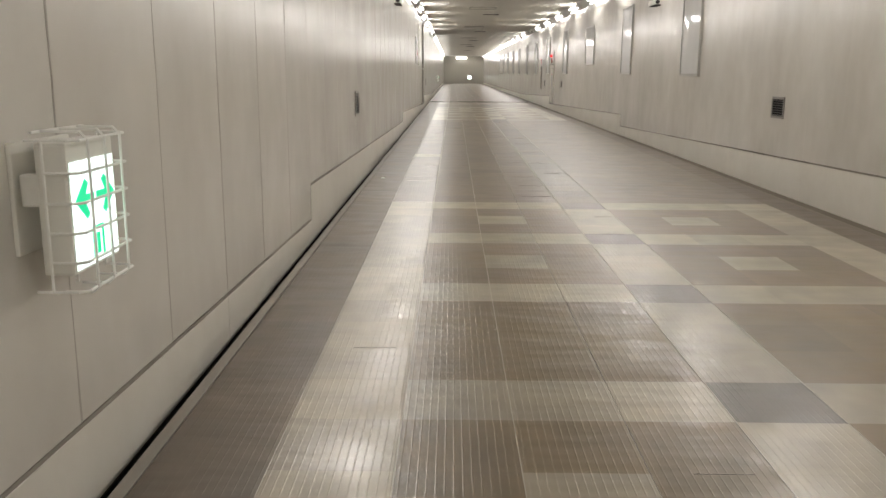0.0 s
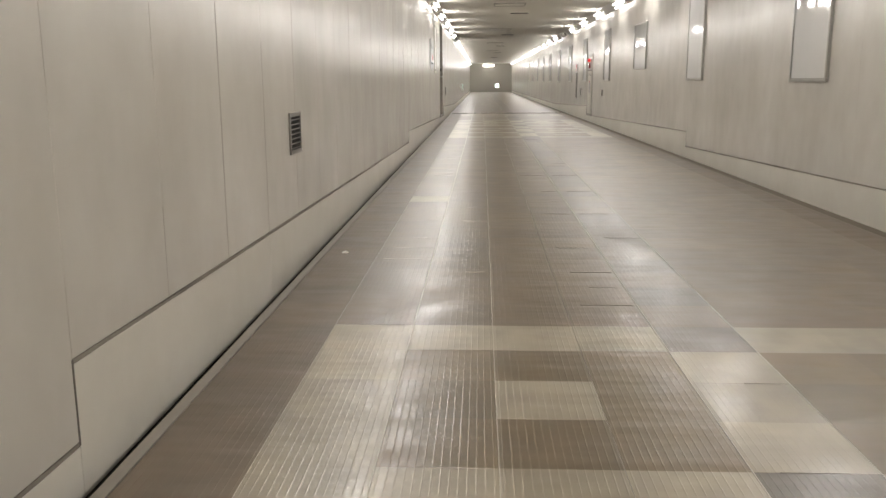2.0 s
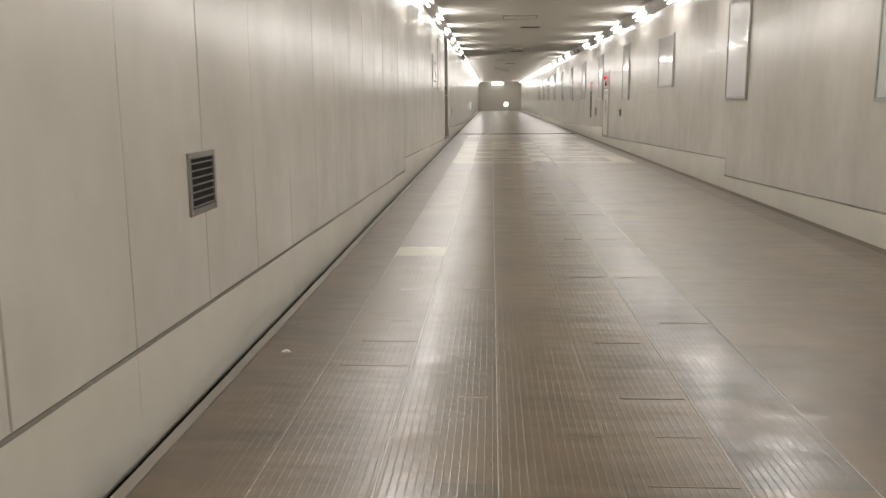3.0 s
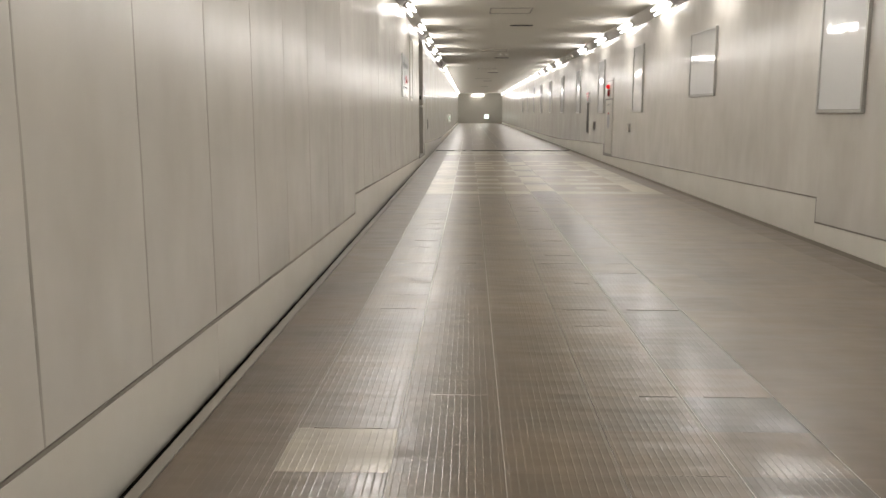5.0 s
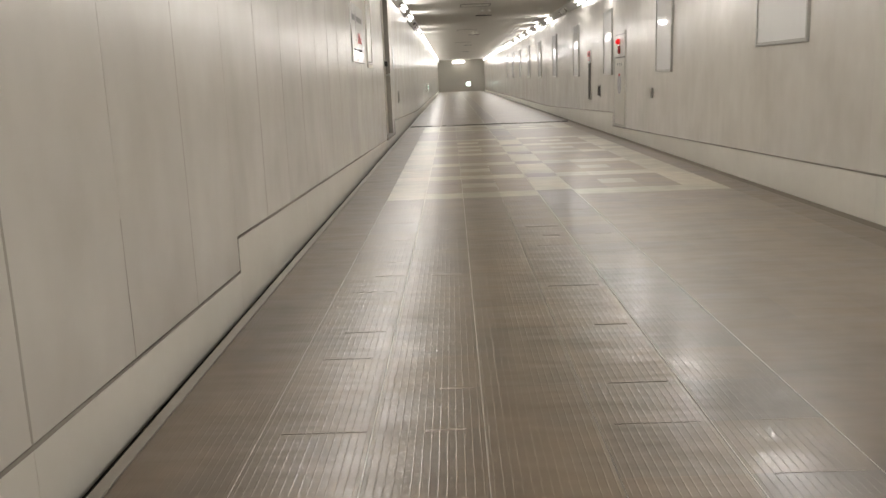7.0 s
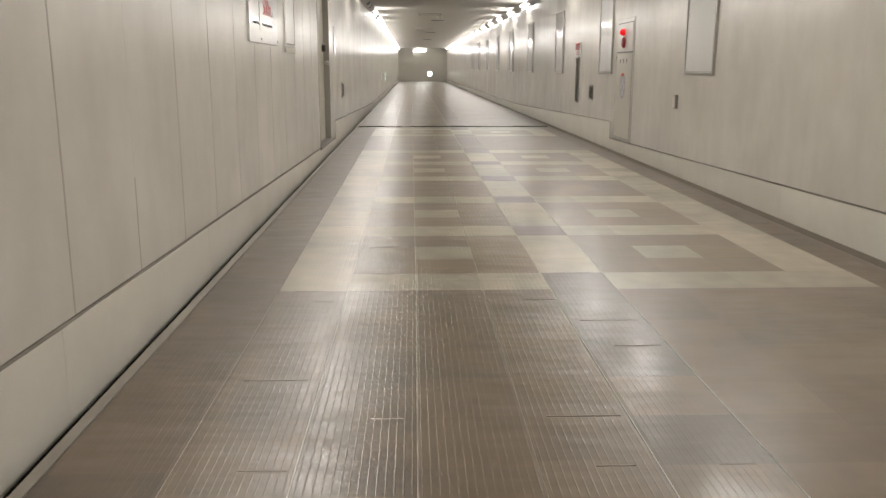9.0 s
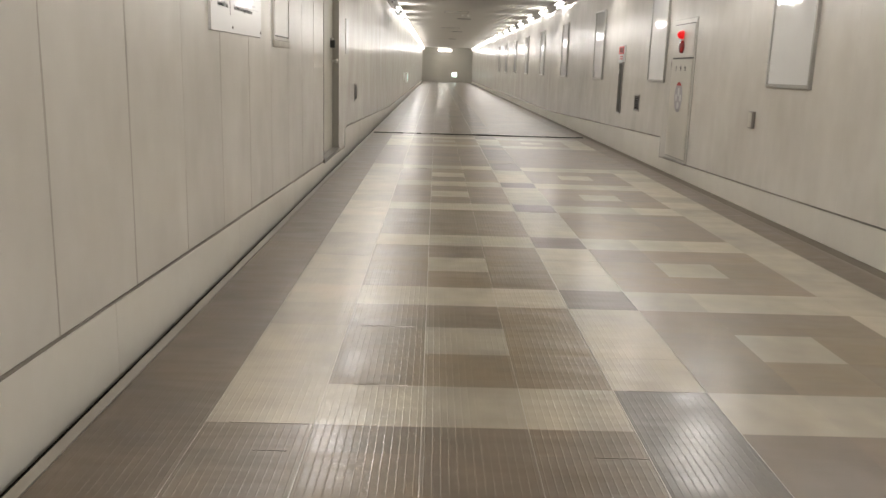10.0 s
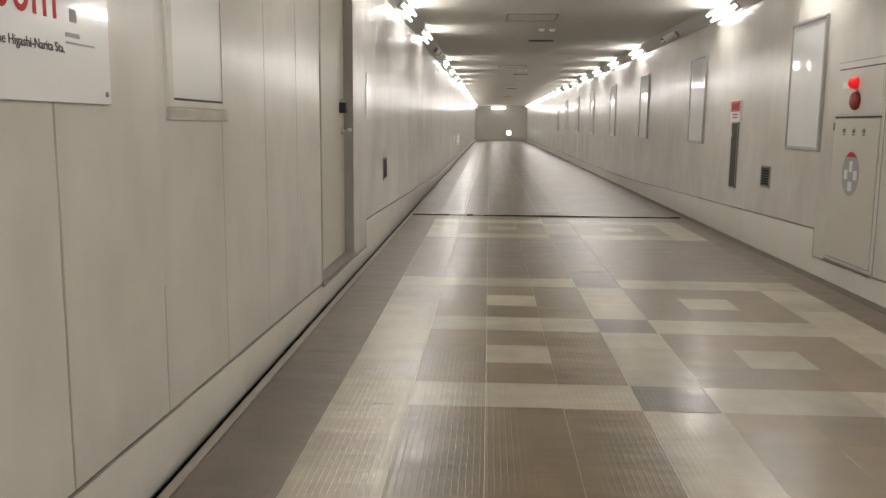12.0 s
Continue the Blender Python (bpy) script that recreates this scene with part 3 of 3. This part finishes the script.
arrow = bmesh.new()
for side in (-1, 1):
    tip, root = side * 0.118, side * 0.058
    vs = [(tip, 0.165), (root, 0.216), (root - side * 0.018, 0.204), (root + side * 0.010, 0.165), (root - side * 0.018, 0.126), (root, 0.114)]
    f = [[arrow.verts.new((x, y - 0.015, z)) for y, z in vs] for x in (0.151, 0.1535)]
    arrow.faces.new(f[1])
    arrow.faces.new(list(reversed(f[0])))
    for i in range(6):
        j = (i + 1) % 6
        arrow.faces.new((f[0][i], f[0][j], f[1][j], f[1][i]))
box(arrow, 0.151, 0.1532, -0.085, -0.024, 0.153, 0.177)
box(arrow, 0.151, 0.1532, -0.010, 0.055, 0.153, 0.177)
part("arrow", arrow, M_GREEN, sg, "green double arrow")
pic = bmesh.new()
for a in ((-0.05, -0.038, 0.01, 0.09), (0.008, 0.02, 0.01, 0.09), (-0.038, 0.008, 0.08, 0.09), (-0.025, -0.006, 0.015, 0.07)):
    box(pic, 0.151, 0.1532, *a)
part("doorway_mark", pic, M_GREEN, sg, "small green doorway mark")
YN, YF, XF, XB = -0.175, 0.14, 0.182, 0.10
for z in (-0.052, 0.021, 0.094, 0.167, 0.240, 0.318):
    w = bmesh.new()
    rod(w, (XB - 0.04 * (z > 0.29 or z < 0), YN, z), (XF - 0.02, YN, z), 0.0038, 6)
    rod(w, (XF - 0.02, YN, z), (XF, YN + 0.02, z), 0.0038, 6)
    rod(w, (XF, YN + 0.02, z), (XF, YF - 0.02, z), 0.0038, 6)
    rod(w, (XF, YF - 0.02, z), (XF - 0.02, YF, z), 0.0038, 6)
    rod(w, (XF - 0.02, YF, z), (XB, YF, z), 0.0038, 6)
    part("cage_wire", w, M_WIRE, sg)
for y in (-0.115, -0.015, 0.085):
    w = bmesh.new()
    rod(w, (XF + 0.004, y, -0.05), (XF + 0.004, y, 0.315), 0.0038, 6)
    rod(w, (XF + 0.004, y, 0.315), (XF - 0.014, y, 0.336), 0.0038, 6)
    rod(w, (XF - 0.014, y, 0.336), (XB - 0.03, y, 0.336), 0.0038, 6)
    rod(w, (XF + 0.004, y, -0.05), (XF - 0.012, y, -0.066), 0.0038, 6)
    rod(w, (XF - 0.012, y, -0.066), (XB, y, -0.066), 0.0038, 6)
    part("cage_wire", w, M_WIRE, sg)
for y, x in ((YN, XB), (YF, XB), (-0.06, 0.11)):
    part("cage_wire", rod(bmesh.new(), (x, y, -0.052), (x, y, 0.318 if y != -0.06 else 0.02), 0.0038, 6), M_WIRE, sg)
part("cage_wire", rod(bmesh.new(), (0.07, -0.16, 0.336), (0.07, 0.13, 0.336), 0.0038, 6), M_WIRE, sg)
copy_thing(sg, pose(XL, 56.8, 0.742))

# ---- door in the west wall ----
REC = 0.085
dr = tagged(part("door_1", B(XL - REC - 0.045, XL - REC, DOOR_Y0 + 0.03, DOOR_Y1 - 0.04, DOOR_Z0 + 0.02, DOOR_Z1 - 0.03, bevel=0.003), M_DOOR),
            "closed tall beige steel door set back in the wall", "door", kind="structure")
part("jamb", B(XL - 0.20, XL + 0.006, DOOR_Y0, DOOR_Y0 + 0.028, DOOR_Z0, DOOR_Z1), M_JAMB, dr)
part("jamb", B(XL - 0.20, XL + 0.006, DOOR_Y1 - 0.038, DOOR_Y1, DOOR_Z0, DOOR_Z1), M_JAMB, dr)
part("head", B(XL - 0.20, XL + 0.006, DOOR_Y0 + 0.028, DOOR_Y1 - 0.038, DOOR_Z1 - 0.028, DOOR_Z1), M_JAMB, dr)
part("sill", B(XL - 0.20, XL + 0.02, DOOR_Y0 - 0.01, DOOR_Y1 + 0.01, DOOR_Z0 - 0.03, DOOR_Z0 + 0.018, bevel=0.004), M_GREYSTEEL, dr, "worn steel threshold")
part("lock_box", B(XL - REC, XL - REC + 0.06, 32.85, 32.96, 1.53, 1.63, bevel=0.006), M_BLACK, dr, "dark lock case")
part("lock_plate", B(XL - REC, XL - REC + 0.03, 32.86, 32.98, 1.63, 1.66, bevel=0.003), M_STEEL, dr)
part("knob", lathe(bmesh.new(), (XL - REC, 32.97, 1.36), (1, 0, 0), ((0, 0.035), (0.008, 0.035), (0.012, 0.014), (0.05, 0.014), (0.058, 0.028), (0.085, 0.03), (0.098, 0.02)), 18), M_STEEL, dr, "round steel knob", smooth=True)

# ---- station sign on the west wall ----
st = base("station_sign", XL, 26.40, 1.49, "white enamel direction sign with black and red lettering", "sign")
part("plate", B(0, 0.018, 0, 1.44, 0, 0.74, bevel=0.003), M_SIGN, st)
part("divider", B(0.018, 0.0192, 0.465, 0.475, 0.11, 0.66), M_INK, st)
TL = (90, 0, 90)
writing("lettering", "To Keisei Line Higashi-Narita Sta.", 0.041, pose(0.0195, 1.13, 0.152, *TL), M_INK, st, "RIGHT")
writing("lettering", "Terminal 2 Sta.", 0.045, pose(0.0195, 0.42, 0.152, *TL), M_INK, st, "RIGHT")
writing("red_lettering", "500m", 0.20, pose(0.0195, 1.10, 0.248, *TL), M_RED, st, "RIGHT")
for a in ((1.17, 1.215, 0.25, 0.29), (1.14, 1.23, 0.202, 0.216), (1.14, 1.33, 0.182, 0.188), (0.55, 1.25, 0.53, 0.60), (0.05, 0.40, 0.53, 0.60)):
    part("print_bar", B(0.018, 0.0192, *a), M_GREYINK if a[3] < 0.5 else M_INK, st)
for y in (0.53, 1.405):
    for z in (0.035, 0.70):
        part("screw", lathe(bmesh.new(), (0.018, y, z), (1, 0, 0), ((0, 0.010), (0.004, 0.009), (0.006, 0.004)), 10), M_GREYSTEEL, st)

# ---- inspection panel and small plate on the west wall ----
ip = base("inspection_panel", XL, 28.76, 1.44, "brushed steel inspection panel in a pale frame", "wall panel")
part("sheet", B(0.0, 0.008, -0.32, 0.32, 0.095, 1.20), M_BRUSHED, ip)
for a in ((-0.385, -0.325), (0.325, 0.385)):
    part("frame_side", B(0, 0.014, *a, 0.055, 1.26, bevel=0.003), M_WALL, ip)
part("frame_rail", B(0, 0.0135, -0.325, 0.325, 1.205, 1.26, bevel=0.003), M_WALL, ip)
part("frame_rail", B(0, 0.0135, -0.325, 0.325, 0.055, 0.085, bevel=0.002), M_WALL, ip)
part("shadow_gap", B(0, 0.0095, -0.32, 0.32, 0.0855, 0.0945), M_BLACK, ip)
part("sill", B(0, 0.016, -0.385, 0.385, 0.0, 0.052, bevel=0.004), M_SILL, ip, "worn grey sill strip")
pl = base("notice_plate", XL, 34.17, 1.47, "thin blank notice plate on the wall", "notice")
part("plate", B(0, 0.01, -0.19, 0.19, 0, 0.50, bevel=0.003), M_SIGN, pl)

# ---- hydrant cabinet on the east wall ----
hy = base("hydrant_cabinet", XR, 32.90, 0.14, "beige steel fire hydrant cabinet with red lamp and bell", "hydrant cabinet")
HW = 0.51
part("outline", B(-0.004, 0, -HW - 0.012, HW + 0.012, -0.01, 1.912), M_JAMB, hy)
part("cabinet_frame", B(-0.012, 0, -HW, HW, 0, 1.90, bevel=0.004), M_WALL, hy)
part("door_gap", B(-0.0135, -0.012, -HW + 0.038, HW - 0.018, 0.036, 1.385), M_JAMB, hy)
part("upper_panel", B(-0.020, -0.012, -HW + 0.05, HW - 0.04, 1.42, 1.83, bevel=0.002), M_WALL, hy)
part("door", B(-0.022, -0.012, -HW + 0.05, HW - 0.03, 0.05, 1.375, bevel=0.003), M_DOOR, hy)
part("shadow_gap", B(-0.0165, -0.012, -HW + 0.03, HW - 0.02, 1.385, 1.40), M_BLACK, hy)
part("shadow_gap", B(-0.0165, -0.012, -HW + 0.05, HW - 0.04, 1.835, 1.845), M_BLACK, hy)
part("hinge", B(-0.03, -0.012, HW - 0.028, HW - 0.008, 1.27, 1.34, bevel=0.003), M_GREYSTEEL, hy)
part("sill", B(-0.03, 0, -HW, HW, -0.012, 0.012, bevel=0.003), M_GREYSTEEL, hy)
part("nameplate", B(-0.0225, -0.020, 0.12, 0.36, 1.66, 1.72), M_SIGN, hy)
part("red_lamp", lathe(bmesh.new(), (-0.02, 0.06, 1.70), (-1, 0, 0), ((0, 0.058), (0.015, 0.058), (0.05, 0.046), (0.07, 0.028), (0.078, 0.01)), 20), M_REDLAMP, hy, "glowing red lamp", smooth=True)
part("call_button", lathe(bmesh.new(), (-0.02, 0.04, 1.54), (-1, 0, 0), ((0, 0.085), (0.02, 0.085), (0.035, 0.07), (0.038, 0.03)), 22), M_DARKRED, hy, "dark red call button", smooth=True)
part("button_rim", lathe(bmesh.new(), (-0.02, 0.04, 1.628), (-1, 0, 0), ((0, 0.02), (0.02, 0.02), (0.024, 0.012)), 14), M_STEEL, hy)
for y in (-0.17, 0.04, 0.25):
    c = bmesh.new()
    box(c, -0.0232, -0.022, y - 0.03, y + 0.03, 1.225, 1.235)
    box(c, -0.0232, -0.022, y - 0.03, y - 0.015, 1.245, 1.285)
    box(c, -0.0232, -0.022, y - 0.006, y + 0.004, 1.24, 1.295)
    box(c, -0.0232, -0.022, y + 0.013, y + 0.03, 1.25, 1.28)
    part("lettering", c, M_INK, hy)


def oval(bm, x0, x1, cy, cz, ry, rz, a0=0.0, a1=2 * math.pi, n=36):
    ang = [a0 + (a1 - a0) * i / n for i in range(n if a1 - a0 > 6.2 else n + 1)]
    r = [[bm.verts.new((x, cy + ry * math.cos(a), cz + rz * math.sin(a))) for a in ang] for x in (x0, x1)]
    bm.faces.new(r[0])
    bm.faces.new(list(reversed(r[1])))
    for i in range(len(ang)):
        j = (i + 1) % len(ang)
        bm.faces.new((r[0][i], r[0][j], r[1][j], r[1][i]))
    return bm


stick = part("instruction_sticker", oval(bmesh.new(), -0.0235, -0.022, 0.04, 0.87, 0.185, 0.205), M_GREYINK, hy, "grey oval instruction sticker")
part("red_cap", oval(bmesh.new(), -0.0245, -0.0236, 0.04, 0.87, 0.182, 0.202, math.pi * 0.28, math.pi * 0.72, 16), M_RED, stick)
for y, z, w, h in ((0.04, 0.94, 0.033, 0.052), (0.14, 0.86, 0.037, 0.042), (-0.06, 0.86, 0.037, 0.042), (0.04, 0.755, 0.042, 0.042)):
    part("picture", B(-0.0245, -0.0236, y - w, y + w, z - h, z + h), M_SIGN, stick)

# ---- extinguisher niche ----
fx = base("extinguisher_box", XR, 36.75, 0.60, "recessed steel extinguisher box under a red and white sign", "extinguisher box")
part("box_frame", B(-0.02, 0, -0.15, 0.15, 0, 0.90, bevel=0.004), M_GREYSTEEL, fx)
part("opening", B(-0.0225, -0.02, -0.125, 0.125, 0.02, 0.88), M_OLIVE, fx)
part("handle", B(-0.035, -0.0225, 0.07, 0.10, 0.70, 0.78, bevel=0.004), M_STEEL, fx)
sgn = part("sign_plate", B(-0.024, 0, -0.22, 0.22, 0.90, 1.19, bevel=0.002), M_SIGN, fx, "white plate with a red upper half")
part("red_field", B(-0.0252, -0.024, -0.21, 0.21, 1.04, 1.18), M_RED, sgn)
for z in (0.95, 0.99):
    part("print_bar", B(-0.0252, -0.024, -0.12, 0.12, z, z + 0.02), M_RED, sgn)
for y in (-0.1, 0.0, 0.1):
    part("print_bar", B(-0.0262, -0.0252, y - 0.035, y + 0.035, 1.07, 1.15), M_DARKRED, sgn)

# ---- socket box ----
so = base("socket_box", XR, 30.17, 0.78, "small grey surface box on the wall", "socket")
part("box", B(-0.035, 0, -0.055, 0.055, 0, 0.175, bevel=0.008), M_GREYSTEEL, so)
part("cover", B(-0.040, -0.035, -0.047, 0.047, 0.012, 0.163, bevel=0.003), M_DOOR, so)

# ---- ceiling fittings ----
for y in (7.6, 19.4, 31.2, 42.85, 54.5, 66.2, 77.9):
    e = base("ceiling_slot", 1.06, y, ZC, "narrow black ventilation slot in the ceiling", "ceiling vent", "ventilation slots in the ceiling")
    part("grille", B(-0.26, 0.26, -0.085, 0.085, -0.012, 0, bevel=0.003), M_BLACK, e)
    for i in range(4):
        part("slat", B(-0.245, 0.245, -0.06 + i * 0.035, -0.048 + i * 0.035, -0.016, -0.012), M_DARK, e)
for y in (16.8, 28.4, 39.05, 50.7, 62.3):
    e = base("ceiling_hatch", 0.68, y, ZC, "square flush access hatch with a steel rim", "hatch", "access hatches in the ceiling")
    part("cover", B(-0.38, 0.38, -0.42, 0.42, -0.006, 0), M_CEIL, e)
    for a, b in ((-0.41, -0.38), (0.38, 0.41)):
        part("rim_side", B(a, b, -0.45, 0.45, -0.012, 0), M_GREYSTEEL, e)
    for a, b in ((-0.45, -0.42), (0.42, 0.45)):
        part("rim_end", B(-0.38, 0.38, a, b, -0.0115, 0), M_GREYSTEEL, e)
for y in (11.8, 23.4, 40.77, 52.4):
    for x in (0.94, 1.14):
        e = base("detector", x, y, ZC, "small round white ceiling detector", "detector", "detectors on the ceiling")
        part("body", lathe(bmesh.new(), (0, 0, 0), (0, 0, -1), ((0, 0.055), (0.015, 0.055), (0.03, 0.04), (0.045, 0.02)), 18), M_WHITE, e, smooth=True)

# ---- lit sign on the far wall ----
fs = base("far_sign", 1.75, Y1, 0.50, "small bright lit sign on the far wall", "exit sign")
part("case", B(-0.22, 0.22, -0.08, 0, 0, 0.42, bevel=0.01), M_CREAM, fs)
part("lit_face", B(-0.20, 0.20, -0.085, -0.08, 0.02, 0.40), M_ENDSIGN, fs, "glowing pale green face")


# ---- small cameras on arms ----
def wall_camera(x, s, y):
    e = base("security_camera", x, y, 2.36, "cream security camera on a curved wall arm", "security camera", "security cameras high on the walls")
    part("wall_plate", lathe(bmesh.new(), (0, 0.75, 0.30), (s, 0, 0), ((0, 0.05), (0.012, 0.05), (0.016, 0.03)), 16), M_CREAM, e)
    arm = bmesh.new()
    rod(arm, (s * 0.01, 0.75, 0.30), (s * 0.10, 0.70, 0.30), 0.014, 8)
    rod(arm, (s * 0.10, 0.70, 0.30), (s * 0.12, 0.45, 0.20), 0.014, 8)
    rod(arm, (s * 0.12, 0.45, 0.20), (s * 0.12, 0.30, 0.13), 0.014, 8)
    part("arm", arm, M_GREYSTEEL, e, smooth=True)
    part("body", B(*sorted((s * 0.07, s * 0.17)), -0.05, 0.42, 0.03, 0.12, bevel=0.012), M_CREAM, e)
    part("visor", B(*sorted((s * 0.065, s * 0.175)), -0.09, 0.32, 0.012, 0.03, bevel=0.004), M_BLACK, e, "black underside")
    part("lens", lathe(bmesh.new(), (s * 0.12, -0.05, 0.075), (0, -1, 0), ((0, 0.035), (0.03, 0.035), (0.034, 0.026)), 16), M_BLACK, e, smooth=True)


wall_camera(XL, 1, 16.75)
wall_camera(XR, -1, 16.8)
bit = base("paper_scrap", -1.06, 11.6, 0.0, "tiny crumpled white paper scrap on the floor", "litter")
bm = bmesh.new()
for a, b, h in ((0, 0, 0.004), (0.03, 0.004, 0.012), (0.045, 0.02, 0.003), (0.02, 0.028, 0.014), (-0.004, 0.018, 0.006)):
    bm.verts.new((a, b, h))
bm.verts.ensure_lookup_table()
low = [bm.verts.new((v.co.x, v.co.y, 0.001)) for v in bm.verts[:5]]
bm.verts.ensure_lookup_table()
bm.faces.new(bm.verts[:5])
bm.faces.new(list(reversed(low)))
for i in range(5):
    j = (i + 1) % 5
    bm.faces.new((bm.verts[i], low[i], low[j], bm.verts[j]))
part("scrap", bm, M_WHITE, bit)
